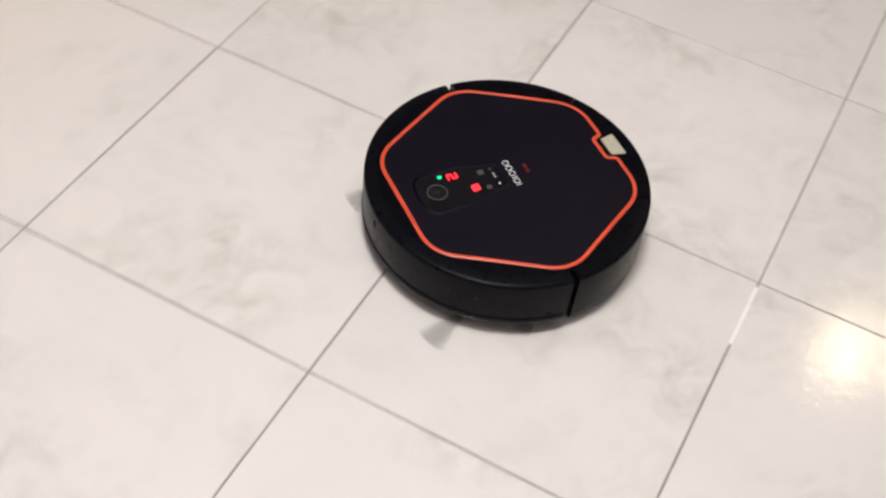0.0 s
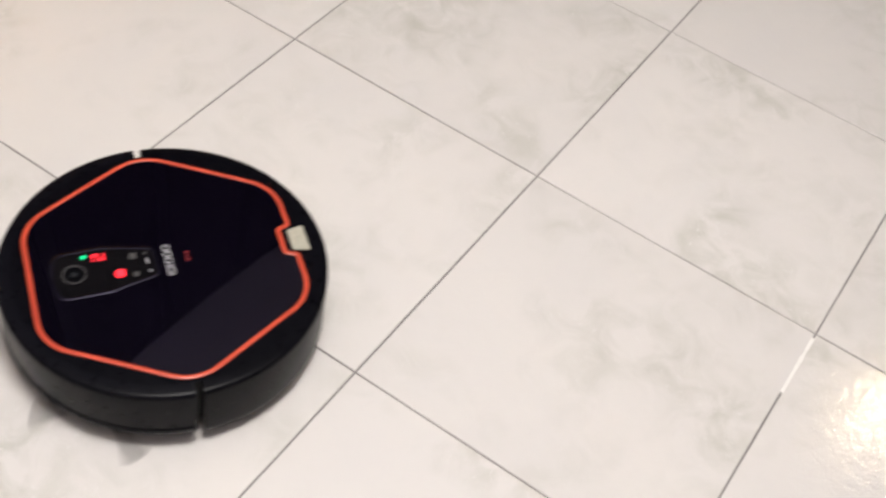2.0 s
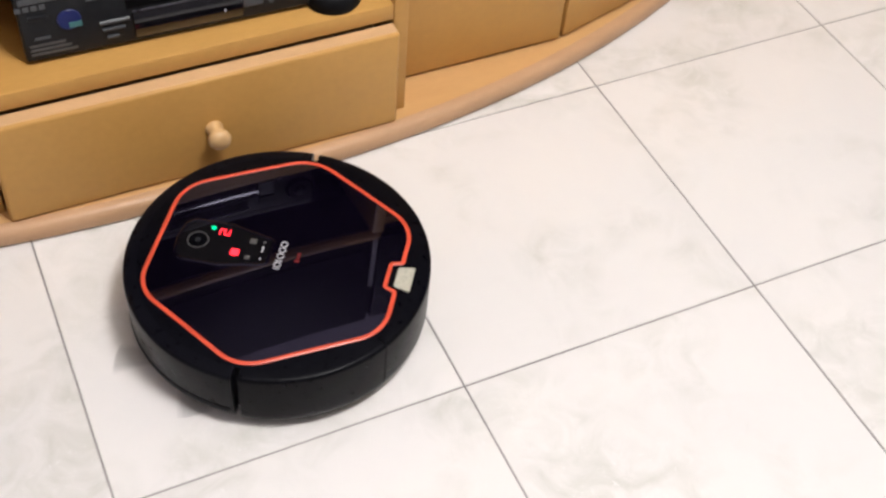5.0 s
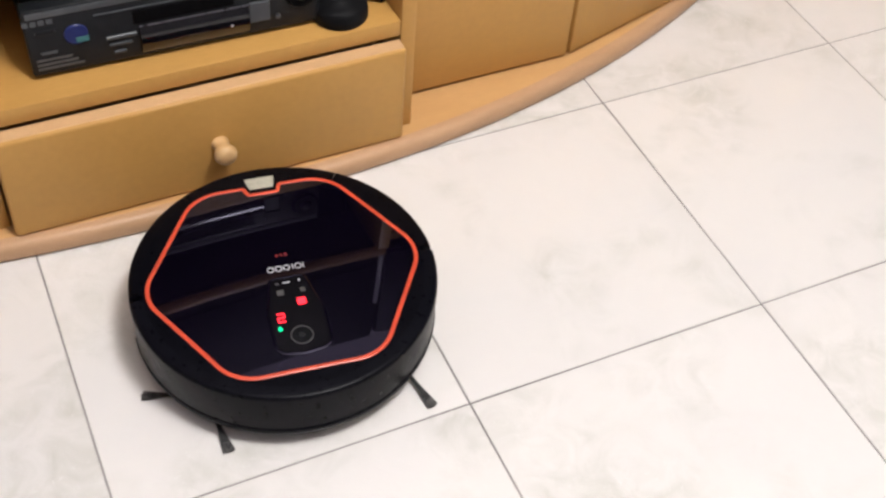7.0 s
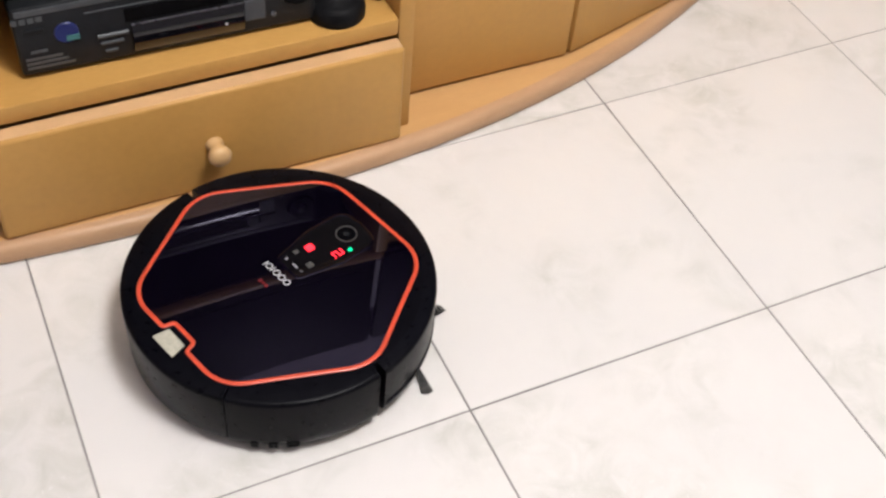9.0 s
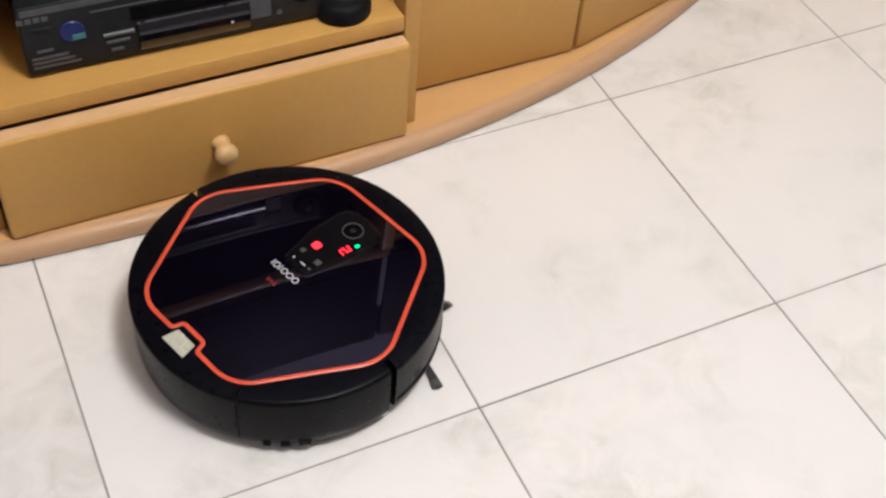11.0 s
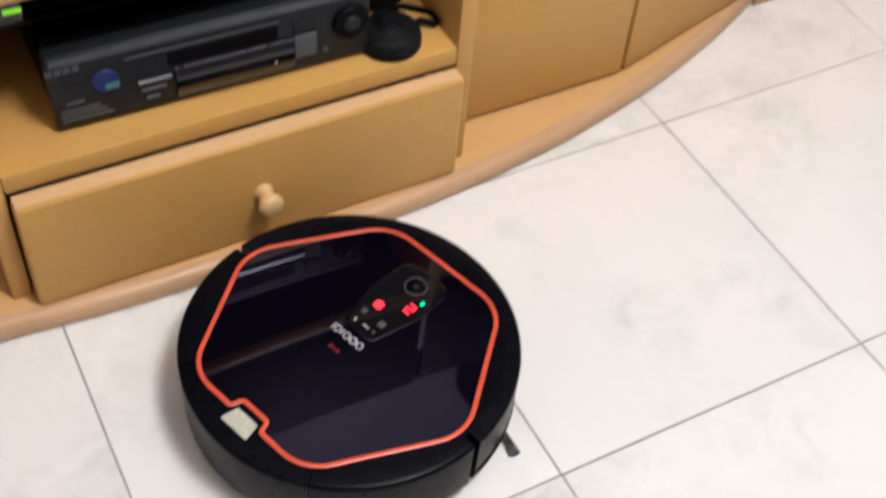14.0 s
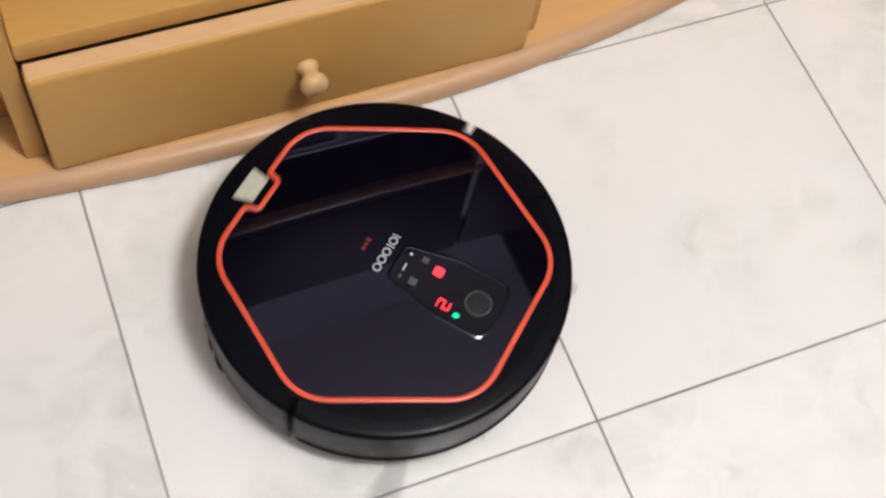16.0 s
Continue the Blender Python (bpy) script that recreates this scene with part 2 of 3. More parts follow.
def lathe(profile, n=48, a0=0.0, a1=360.0, bm=None, centre=(0, 0), axis="z"):
    """Turn (radius, height) pairs about the upright axis; a partial turn is closed at its ends."""
    bm = bm or bmesh.new()
    full = abs(a1 - a0) >= 359.99
    cols = []
    k = n if full else n + 1
    for i in range(k):
        a = radians(a0 + (a1 - a0) * i / n)
        col = []
        for r, z in profile:
            if axis == "z":
                col.append(bm.verts.new((centre[0] + r * math.cos(a), centre[1] + r * math.sin(a), z)))
            else:
                col.append(bm.verts.new((centre[0] + r * math.cos(a), z, centre[1] + r * math.sin(a))))
        cols.append(col)
    for i in range(n):
        c, d = cols[i], cols[(i + 1) % k]
        for j in range(len(profile) - 1):
            bm.faces.new((c[j], d[j], d[j + 1], c[j + 1]))
    if full:
        if profile[0][0] > 1e-6:
            bm.faces.new([c[0] for c in cols])
        if profile[-1][0] > 1e-6:
            bm.faces.new([c[-1] for c in cols])
        bmesh.ops.remove_doubles(bm, verts=bm.verts[:], dist=1e-6)
    else:
        for c in (cols[0], cols[-1]):
            if len(c) > 2:
                bm.faces.new(c)
    return bm


def extrude_outline(pts, z0, z1, bevel=0.0, bm=None):
    bm = bm or bmesh.new()
    lo = [bm.verts.new((x, y, z0)) for x, y in pts]
    hi = [bm.verts.new((x, y, z1)) for x, y in pts]
    bm.faces.new(lo[::-1])
    top = bm.faces.new(hi)
    for i in range(len(pts)):
        j = (i + 1) % len(pts)
        bm.faces.new((lo[i], lo[j], hi[j], hi[i]))
    if bevel:
        bmesh.ops.bevel(bm, geom=list(top.edges), offset=bevel, segments=2, affect="EDGES")
    return bm


def rounded(corners, radii, steps=6):
    """A closed outline whose corners are rounded."""
    out, n = [], len(corners)
    for i in range(n):
        p, a, b = Vector(corners[i]), Vector(corners[i - 1]), Vector(corners[(i + 1) % n])
        u, v = (a - p).normalized(), (b - p).normalized()
        half = u.angle(v) / 2
        d = radii[i] / math.tan(half)
        d = min(d, (a - p).length * 0.49, (b - p).length * 0.49)
        r = d * math.tan(half)
        c = p + (u + v).normalized() * (r / math.sin(half))
        s, e = p + u * d - c, p + v * d - c
        turn = s.angle_signed(e)
        for k in range(steps + 1):
            w = turn * k / steps
            # angle_signed counts clockwise turns as positive
            out.append(c + Vector((s.x * math.cos(-w) - s.y * math.sin(-w), s.x * math.sin(-w) + s.y * math.cos(-w))))
    return out


def tube(points, radius, n=8):
    bm = bmesh.new()
    rings = []
    for i, p in enumerate(points):
        p = Vector(p)
        d = (Vector(points[min(i + 1, len(points) - 1)]) - Vector(points[max(i - 1, 0)])).normalized()
        u = d.cross(Vector((0, 0, 1)))
        u = u.normalized() if u.length > 1e-4 else Vector((1, 0, 0))
        v = u.cross(d)
        rings.append([bm.verts.new(p + u * radius * math.cos(2 * math.pi * k / n) + v * radius * math.sin(2 * math.pi * k / n)) for k in range(n)])
    for a, b in zip(rings, rings[1:]):
        for k in range(n):
            bm.faces.new((a[k], a[(k + 1) % n], b[(k + 1) % n], b[k]))
    bm.faces.new(rings[0])
    bm.faces.new(rings[-1])
    return bm


# ---- the room ----
T = 0.40
X0, X1, Y0, Y1, H = -2.4, 5.2, -2.8, 1.43, 2.50
floor = tagged(part("floor", box(X0 - 0.1, X1 + 0.1, Y0 - 0.1, Y1 + 0.1, -0.12, -0.0016), M_GROUT),
               "grey grouted bed under large cream floor tiles", "floor", kind="structure")
for name, b in (("wall_north", (X0 - 0.1, X1 + 0.1, Y1, Y1 + 0.1)), ("wall_south", (X0 - 0.1, X1 + 0.1, Y0 - 0.1, Y0)),
                ("wall_west", (X0 - 0.1, X0, Y0, Y1)), ("wall_east", (X1, X1 + 0.1, Y0, Y1))):
    tagged(part(name, box(*b, -0.0016, H), M_WALL), "plain taupe painted plaster wall", "wall", kind="structure")
tagged(part("ceiling", box(X0 - 0.1, X1 + 0.1, Y0 - 0.1, Y1 + 0.1, H, H + 0.1), M_CEIL), "plain white ceiling", "ceiling", kind="structure")


# ---- the wall unit ----
CX = -0.564            # the cabinet's middle
ARC_Y = 0.782
ZB = 0.028             # top of the base board
TOP = 0.397


def arc_y(x):
    return ARC_Y + 0.277 * abs(x - CX) ** 2.4


NOSE = [(0.0158, 0.001), (0.005, 0.001), (0.0012, 0.004), (0.0, 0.009), (0.0, 0.0165), (0.0012, 0.0215), (0.0042, 0.0254), (0.009, 0.0275), (0.0158, ZB)]


def sweep(xs, edge, profile):
    """Carry a closed profile of (depth behind the edge, height) along the bowed front edge."""
    bm = bmesh.new()
    rows = []
    for x in xs:
        slope = (edge(x + 0.001) - edge(x - 0.001)) / 0.002
        nx, ny = slope / math.hypot(slope, 1), -1 / math.hypot(slope, 1)
        rows.append([bm.verts.new((x - nx * d, edge(x) - ny * d, z) if d < 0.05 else (x, 1.42, z)) for d, z in profile])
    for a, b in zip(rows, rows[1:]):
        for j in range(len(a)):
            k = (j + 1) % len(a)
            bm.faces.new((a[j], a[k], b[k], b[j]))
    bm.faces.new(rows[0])
    bm.faces.new(rows[-1])
    return bm


def base_board(parent):
    """Bow-fronted plinth with a half-round nose."""
    xs = [CX - 0.83 + 1.66 * i / 60 for i in range(61)]
    board = [(0.0158, 0.001), (0.0158, ZB), (1.0, ZB), (1.0, 0.001)]
    base = part("base", sweep(xs, arc_y, board), M_WOOD_EDGE, parent, "bow-fronted beech base board")
    part("nosing", sweep(xs, arc_y, NOSE), M_NOSE, base, "rounded pinkish beech nosing", smooth=True)


def knob(parent, x, y, z):
    prof = [(0.0, -0.039), (0.008, -0.0382), (0.0138, -0.0345), (0.0160, -0.0285), (0.0148, -0.0225), (0.0100, -0.0185),
            (0.0090, -0.014), (0.0098, -0.008), (0.0120, -0.004), (0.0125, 0.0)]
    prof = [(0.90 * r, 0.82 * h) for r, h in prof]
    bm = lathe(prof, 24, axis="y")
    bmesh.ops.translate(bm, verts=bm.verts[:], vec=(x, y, z))
    return part("knob", bm, M_KNOB, parent, "turned beech knob", smooth=True)


def door_leaf(parent, p, q, z0, z1, name="door"):
    """A door whose front face runs from p to q."""
    p, q = Vector(p), Vector(q)
    d = (q - p).normalized()
    w = (q - p).length
    bm = box(0, w, 0, 0.019, z0, z1, 0.0022)
    bm.transform(Matrix.Translation((p.x, p.y, 0)) @ Matrix.Rotation(math.atan2(d.y, d.x), 4, "Z"))
    return part(name, bm, M_WOOD, parent, "plain beech cabinet door", smooth=True)


def tv_cabinet():
    c = thing("tv_cabinet", pose(0, 0, 0), "beech television cabinet with bowed base, drawer and open shelves", "cabinet")
    base_board(c)
    xl, xr = -0.818, -0.311          # inner faces of the two uprights
    for x0, x1 in ((xl - 0.021, xl), (xr, xr + 0.021)):
        part("upright", box(x0, x1, 0.826, 1.41, ZB, TOP - 0.005, 0.0025), M_WOOD, c, smooth=True)
    part("lower_shelf", box(xl, xr, 0.825, 1.40, 0.1825, 0.2075, 0.004), M_WOOD, c, smooth=True)
    part("upper_shelf", box(xl - 0.021, xr + 0.021, 0.828, 1.41, 0.396, 0.417, 0.009, 4), M_WOOD_EDGE, c, "beech top board with pale front edge", smooth=True)
    # sheet and back carry the open shelf's shade in their dark colour
    part("underside", box(xl, xr, 0.840, 1.40, 0.392, 0.396), M_SHADE_BOARD, c, "thin sheet under the top board, coloured dark for the shade there")
    part("back", box(xl, xr, 1.402, 1.412, ZB, TOP - 0.006), M_SHADE_BOARD, c, "back board, coloured dark for the shade inside")
    for s in (1, -1):
        pts = [(CX + s * d, y) for d, y in ((0.275, 1.41), (0.275, 0.864), (0.545, 0.864), (0.83, 0.946), (0.83, 1.41))]
        part("top", extrude_outline(pts if s > 0 else pts[::-1], TOP, TOP + 0.02, 0.003), M_WOOD, c, smooth=True)
    # drawer, pulled a finger's width open
    dr = part("drawer", box(-0.8155, -0.3110, 0.803, 0.826, 0.0295, 0.1785, 0.0055, 4), M_WOOD, c, "plain beech drawer front, slightly open", smooth=True)
    part("edge_band", box(-0.8135, -0.3130, 0.8075, 0.8255, 0.1775, 0.1791, 0.0007), M_BAND, dr, "pale pinkish edge band")
    knob(dr, -0.558, 0.8035, 0.101)
    for x0, x1 in ((-0.806, -0.794), (-0.335, -0.323)):
        part("drawer_side", box(x0, x1, 0.8265, 1.25, 0.045, 0.150, 0.001), M_WOOD_IN, dr)
    part("drawer_bottom", box(-0.794, -0.335, 0.8265, 1.25, 0.045, 0.053), M_WOOD_IN, dr)
    # doors: one flat and one angled on either side
    for s in (1, -1):
        def mx(x):
            return CX + s * (x - CX)
        a, b, e = (mx(-0.288), 0.878), (mx(-0.024), 0.878), (mx(0.262), 0.957)
        z = (0.0342, TOP - 0.004)
        g = (mx(-0.016), 0.880)
        if s > 0:
            door_leaf(c, a, b, *z)
            door_leaf(c, g, e, *z)
        else:
            door_leaf(c, b, a, *z)
            door_leaf(c, e, g, *z)
        # carcass behind the doors, a solid block coloured dark like shade in the gaps
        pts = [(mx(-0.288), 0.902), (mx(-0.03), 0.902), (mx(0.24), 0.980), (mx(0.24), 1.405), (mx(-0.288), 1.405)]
        part("carcass", extrude_outline(pts if s > 0 else pts[::-1], ZB, TOP), M_SHADE_BOARD, c)
        x0, x1 = sorted((mx(0.245), mx(0.264)))
        part("side_panel", box(x0, x1, 0.985, 1.41, ZB, TOP, 0.001), M_WOOD_EDGE, c)
    return c


def side_unit():
    """Straight-fronted unit that goes on from the cabinet's end."""
    c = thing("sideboard", pose(0, 0, 0), "straight beech sideboard joined to the bowed cabinet", "cabinet")
    x0, x1 = 0.269, 1.50
    board = [(0.0158, 0.001), (0.0158, ZB), (1.0, ZB), (1.0, 0.001)]
    base = part("base", sweep([x0, x1], lambda x: 0.954, board), M_WOOD_EDGE, c)
    part("nosing", sweep([x0, x1], lambda x: 0.954, NOSE), M_NOSE, base, "rounded pinkish beech nosing", smooth=True)
    # solid block, its dark colour gives the shade in the door gaps
    part("carcass", box(x0 + 0.002, x1, 0.985, 1.405, ZB, TOP), M_SHADE_BOARD, c)
    for i in range(3):
        w = (x1 - x0) / 3
        door_leaf(c, (x0 + 0.003 + i * w, 0.962), (x0 + (i + 1) * w - 0.002, 0.962), 0.0342, TOP - 0.004)
    part("top", box(x0 + 0.002, x1, 0.955, 1.41, TOP, TOP + 0.025, 0.004), M_WOOD, c, smooth=True)


def dark_upper_unit():
    """Unseen tall dark-glazed unit added on the sideboard so the robot's lid mirrors dark."""
    c = thing("dark_upper_unit", pose(0.885, 0.966, TOP + 0.025), "tall dark unit added on the sideboard, out of view, for the lid's dark reflection", "cabinet")
    w, d, h = 0.612, 0.44, 1.42
    for x in (-w, w - 0.02):
        part("side_panel", box(x, x + 0.02, 0.02, d, 0.0, h, 0.002), M_TV, c)
    part("back", box(-w + 0.02, w - 0.02, d - 0.012, d, 0.0, h), M_SHADE_BOARD, c)
    part("top", box(-w, w, 0.0, d, h, h + 0.025, 0.004), M_TV, c, smooth=True)
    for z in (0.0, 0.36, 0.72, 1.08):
        part("shelf", box(-w + 0.02, w - 0.02, 0.03, d - 0.012, z, z + 0.02), M_SHADE_BOARD, c)
    for i in range(3):
        x0 = -w + 0.002 + i * (2 * w - 0.001) / 3
        x1 = x0 + (2 * w - 0.001) / 3 - 0.003
        door = part("door", box(x0, x1, 0.0, 0.018, 0.004, h - 0.003, 0.003), M_TV, c, "dark framed door", smooth=True)
        part("pane", box(x0 + 0.05, x1 - 0.05, -0.002, 0.004, 0.055, h - 0.055), M_SMOKE, door, "smoked glass pane")


tv_cabinet()
side_unit()
dark_upper_unit()


# ---- what stands in the open shelf ----
def video_recorder():
    c = thing("video_recorder", pose(-0.5790, 0.856, 0.2075, 0, 0, -1.3), "dark grey video cassette recorder with jog dial on the shelf", "video recorder")
    W, HT = 0.1705, 0.096
    part("case", box(-W + 0.003, W - 0.003, 0.022, 0.31, 0.008, HT - 0.001, 0.003), M_VCR_DARK, c, smooth=True)
    part("front_panel", box(-W, W, 0, 0.022, 0.006, HT, 0.004, 3), M_VCR, c, smooth=True)
    for x in (-0.14, 0.14):
        for y in (0.05, 0.26):
            bm = lathe([(0.0, 0.0), (0.012, 0.0), (0.012, 0.0085), (0.0, 0.0085)], 14, centre=(x, y))
            part("foot", bm, M_RUBBER, c)
    part("top_lip", box(-W + 0.004, W - 0.004, -0.0012, 0.003, HT - 0.0105, HT - 0.003, 0.001), M_VCR_LIGHT, c)
    part("cassette_flap", box(-0.052, 0.066, -0.0015, 0.003, 0.054, 0.072, 0.001), M_VCR_DARK, c, "glossy black cassette flap")
    bulge = [(0.003, 0.0135)] + [(-0.0022 - 0.005 * (1 - (k / 5 - 1) ** 2), 0.0135 + 0.0036 * k) for k in range(11)] + [(0.003, 0.0495)]
    bm = bmesh.new()
    ends = [[bm.verts.new((x, y, z)) for y, z in bulge] for x in (-0.046, 0.082)]
    for k in range(len(bulge)):
        j = (k + 1) % len(bulge)
        bm.faces.new((ends[0][k], ends[0][j], ends[1][j], ends[1][k]))
    for e in ends:
        bm.faces.new(e)
    part("lower_flap", bm, M_LENS, c, "bulging glossy black flap", smooth=True)
    part("chrome_line", tube([(-0.046, -0.0022, 0.0505), (0.082, -0.0022, 0.0505)], 0.0011), M_CHROME, c, smooth=True)
    part("upper_line", box(-0.094, 0.068, -0.0016, 0.002, 0.0755, 0.0770), M_VCR_LIGHT, c)
    part("eject_button", tube([(-0.084, -0.0005, 0.0418), (-0.050, -0.0005, 0.0418)], 0.0026, 12), M_VCR_LIGHT, c, "silver slim rounded button", smooth=True)
    part("button", box(-0.082, -0.056, -0.0022, 0.003, 0.030, 0.0335, 0.0008), M_VCR_LIGHT, c)
    part("button", box(-0.078, -0.064, -0.0022, 0.003, 0.019, 0.0225, 0.0008), M_VCR_LIGHT, c)
    part("power_button", box(-0.160, -0.138, -0.0022, 0.003, 0.063, 0.069, 0.0008), M_VCR, c)
    for i in range(4):
        x = -0.1715 + i * 0.0088
        part("brand_bar", box(x, x + 0.0066, -0.0012, 0.002, 0.0765, 0.0825), M_VCR_LIGHT, c)
    bm = lathe([(0.0, -0.0018), (0.0125, -0.0018), (0.0135, -0.0008), (0.0135, 0.002), (0.0, 0.002)], 28, axis="y", centre=(-0.116, 0.056))
    part("badge", bm, M_BLUE, c, "round blue badge")
    part("badge_bar", box(-0.117, -0.103, -0.0028, 0.001, 0.046, 0.0525), M_TEAL, c)
    part("print_bar", box(-0.157, -0.139, -0.001, 0.002, 0.036, 0.0395), M_VCR_LIGHT, c)
    for i in range(3):
        part("print_bar", box(-0.164, -0.112 - 0.006 * i, -0.001, 0.002, 0.015 + 0.006 * i, 0.018 + 0.006 * i), M_GREY_INK, c)
    part("jack_cover", box(0.083, 0.108, -0.0032, 0.003, 0.024, 0.052, 0.0015), M_VCR_LIGHT, c)
    part("small_panel", box(0.083, 0.108, -0.0018, 0.003, 0.056, 0.072, 0.001), M_VCR, c)
    bm = lathe([(0.0, -0.006), (0.0185, -0.006), (0.0210, -0.003), (0.0215, 0.003), (0.0, 0.003)], 32, axis="y", centre=(0.147, 0.055))
    dial = part("jog_dial", bm, M_VCR_DARK, c, "black round jog dial", smooth=True)
    bm = lathe([(0.0, -0.010), (0.0070, -0.009), (0.0090, -0.0075), (0.0095, -0.006), (0.0, -0.006)], 24, axis="y", centre=(0.147, 0.055))
    part("dial_cap", bm, M_VCR, dial, smooth=True)
    bm = lathe([(0.0, -0.003), (0.003, -0.003), (0.003, 0.002), (0.0, 0.002)], 12, axis="y", centre=(0.118, 0.026))
    part("button", bm, M_VCR_LIGHT, c)
    bm = lathe([(0.0, -0.0082), (0.0014, -0.0082), (0.0014, -0.002), (0.0, -0.002)], 10, axis="y", centre=(0.060, 0.030))
    part("indicator", bm, M_INK, c)


def receiver_box():
    c = thing("receiver_box", pose(-0.648, 0.914, 0.2075 + 0.096, 0, 0, -3.0), "slim black digital receiver lying on the video recorder", "receiver")
    part("case", box(-0.145, 0.145, 0.006, 0.20, 0.003, 0.042, 0.003), M_VCR_DARK, c, smooth=True)
    part("fascia", box(-0.147, 0.147, 0.0, 0.007, 0.004, 0.042, 0.002), M_LENS, c)
    part("lower_trim", box(-0.147, 0.147, -0.002, 0.004, 0.0035, 0.006), M_VCR, c)
    part("display", box(-0.120, -0.102, -0.0016, 0.001, 0.018, 0.023), M_LIME_GLOW, c, "lit lime green display")
    part("label_plate", box(-0.140, -0.110, -0.0016, 0.001, 0.007, 0.016), M_VCR_LIGHT, c)
    bm = lathe([(0.0, -0.002), (0.0018, -0.002), (0.0018, 0.001), (0.0, 0.001)], 10, axis="y", centre=(-0.006, 0.022))
    part("indicator", bm, M_BLUE_GLOW, c, "blue indicator light")
    bm = lathe([(0.0, -0.005), (0.013, -0.005), (0.015, -0.002), (0.015, 0.001), (0.0, 0.001)], 24, axis="y", centre=(0.093, 0.020))
    part("round_pad", bm, M_VCR, c, smooth=True)
    for i in range(3):
        part("pad_key", box(0.084 + i * 0.007, 0.089 + i * 0.007, -0.0065, -0.004, 0.017, 0.025), M_VCR_LIGHT, c)
    for x in (-0.12, 0.12):
        for y in (0.03, 0.17):
            part("foot", lathe([(0.0, 0.0), (0.008, 0.0), (0.008, 0.004), (0.0, 0.004)], 12, centre=(x, y)), M_RUBBER, c)


def round_stand():
    c = thing("round_stand", pose(-0.379, 0.862, 0.2075), "small black round desk stand with cable", "stand")
    prof = [(0.0, 0.0), (0.0335, 0.0), (0.0355, 0.003), (0.0355, 0.012), (0.034, 0.018), (0.031, 0.0225), (0.026, 0.0245), (0.017, 0.0265), (0.013, 0.031), (0.011, 0.036), (0.0, 0.038)]
    part("base", lathe(prof, 36), M_TV, c, smooth=True)
    pts = [(0.030, 0.012, 0.006), (0.045, 0.012, 0.010), (0.058, 0.004, 0.006), (0.068, 0.010, 0.004), (0.064, 0.03, 0.004), (0.040, 0.05, 0.004), (0.0, 0.06, 0.004)]
    part("cable", tube(pts, 0.0038), M_VCR_DARK, c, smooth=True)


def loudspeaker():
    # plain black box, added to make the shelf dark behind the round stand
    c = thing("loudspeaker", pose(-0.366, 0.918, 0.2075), "plain black box added for the dark rear of the shelf", "loudspeaker")
    part("case", box(-0.034, 0.034, 0.004, 0.16, 0.0, 0.168, 0.004, 2), M_TV, c, smooth=True)
    part("box_front", box(-0.030, 0.030, 0.0, 0.006, 0.008, 0.160, 0.003), M_VCR_DARK, c, "black front plate of the added box", smooth=True)


def television():
    """Wide dark set on top of the cabinet, with a speaker panel on either side of its screen."""
    c = thing("television", pose(CX, 0.845, 0.417), "wide black television on top of the beech cabinet", "television")
    part("housing", box(-0.440, 0.440, 0.012, 0.34, 0.012, 0.290, 0.010, 3), M_TV, c, smooth=True)
    part("plinth", box(-0.30, 0.30, 0.03, 0.30, 0.0, 0.014, 0.003), M_TV, c, smooth=True)
    part("bezel", box(-0.272, 0.272, 0.0, 0.016, 0.014, 0.292, 0.004), M_TV, c, "black screen surround", smooth=True)
    part("screen", box(-0.248, 0.248, -0.0012, 0.004, 0.040, 0.268, 0.001), M_TV, c, "dark switched-off screen", smooth=True)
    for s in (1, -1):
        x0, x1 = sorted((s * 0.281, s * 0.438))
        part("speaker", box(x0, x1, 0.002, 0.016, 0.016, 0.288, 0.004), M_TV, c, "black speaker panel", smooth=True)
        x0, x1 = sorted((s * 0.266, s * 0.275))
        part("strip", box(x0, x1, -0.002, 0.016, 0.016, 0.165, 0.001), M_STRIP, c, "thin silver strip")


video_recorder()
receiver_box()
round_stand()
loudspeaker()
television()


# ---- the robot vacuum cleaner: +x is its front ----
def dome(x, y):
    return 0.0952 - 0.15 * (x * x + y * y)


def lid_outline():
    """Rounded hexagon with a notch in its rear side."""
    rv, ap = 0.1600, 0.1385
    v = [(rv * math.cos(radians(a)), rv * math.sin(radians(a))) for a in (-150, -90, -30, 30, 90, 150)]
    corners = v + [(-ap, 0.0215), (-ap + 0.0125, 0.0175), (-ap + 0.0125, -0.0175), (-ap, -0.0215)]
    radii = [0.05] * 6 + [0.004, 0.005, 0.005, 0.004]
    pts = []
    for p in rounded(corners, radii, 8):
        if not pts or (p - pts[-1]).length > 1e-5:
            pts.append(p)
    out = []
    for i, p in enumerate(pts):
        q = pts[(i + 1) % len(pts)]
        k = max(1, int((q - p).length / 0.012))
        out += [p.lerp(q, j / k) for j in range(k)]
    return out


def on_lid(outline, lift, thick):
    """A thin plate with the given outline that follows the lid's dome."""
    bm = bmesh.new()
    cx = sum(p[0] for p in outline) / len(outline)
    cy = sum(p[1] for p in outline) / len(outline)
    hi = [bm.verts.new((p[0], p[1], dome(*p) + lift)) for p in outline]
    lo = [bm.verts.new((p[0], p[1], dome(*p) + lift - thick)) for p in outline]
    c = bm.verts.new((cx, cy, dome(cx, cy) + lift))
    n = len(outline)
    for i in range(n):
        j = (i + 1) % n
        bm.faces.new((hi[i], hi[j], c))
        bm.faces.new((lo[i], lo[j], hi[j], hi[i]))
    return bm


def disc(x, y, r, n=24):
    return [(x + r * math.cos(2 * math.pi * i / n), y + r * math.sin(2 * math.pi * i / n)) for i in range(n)]


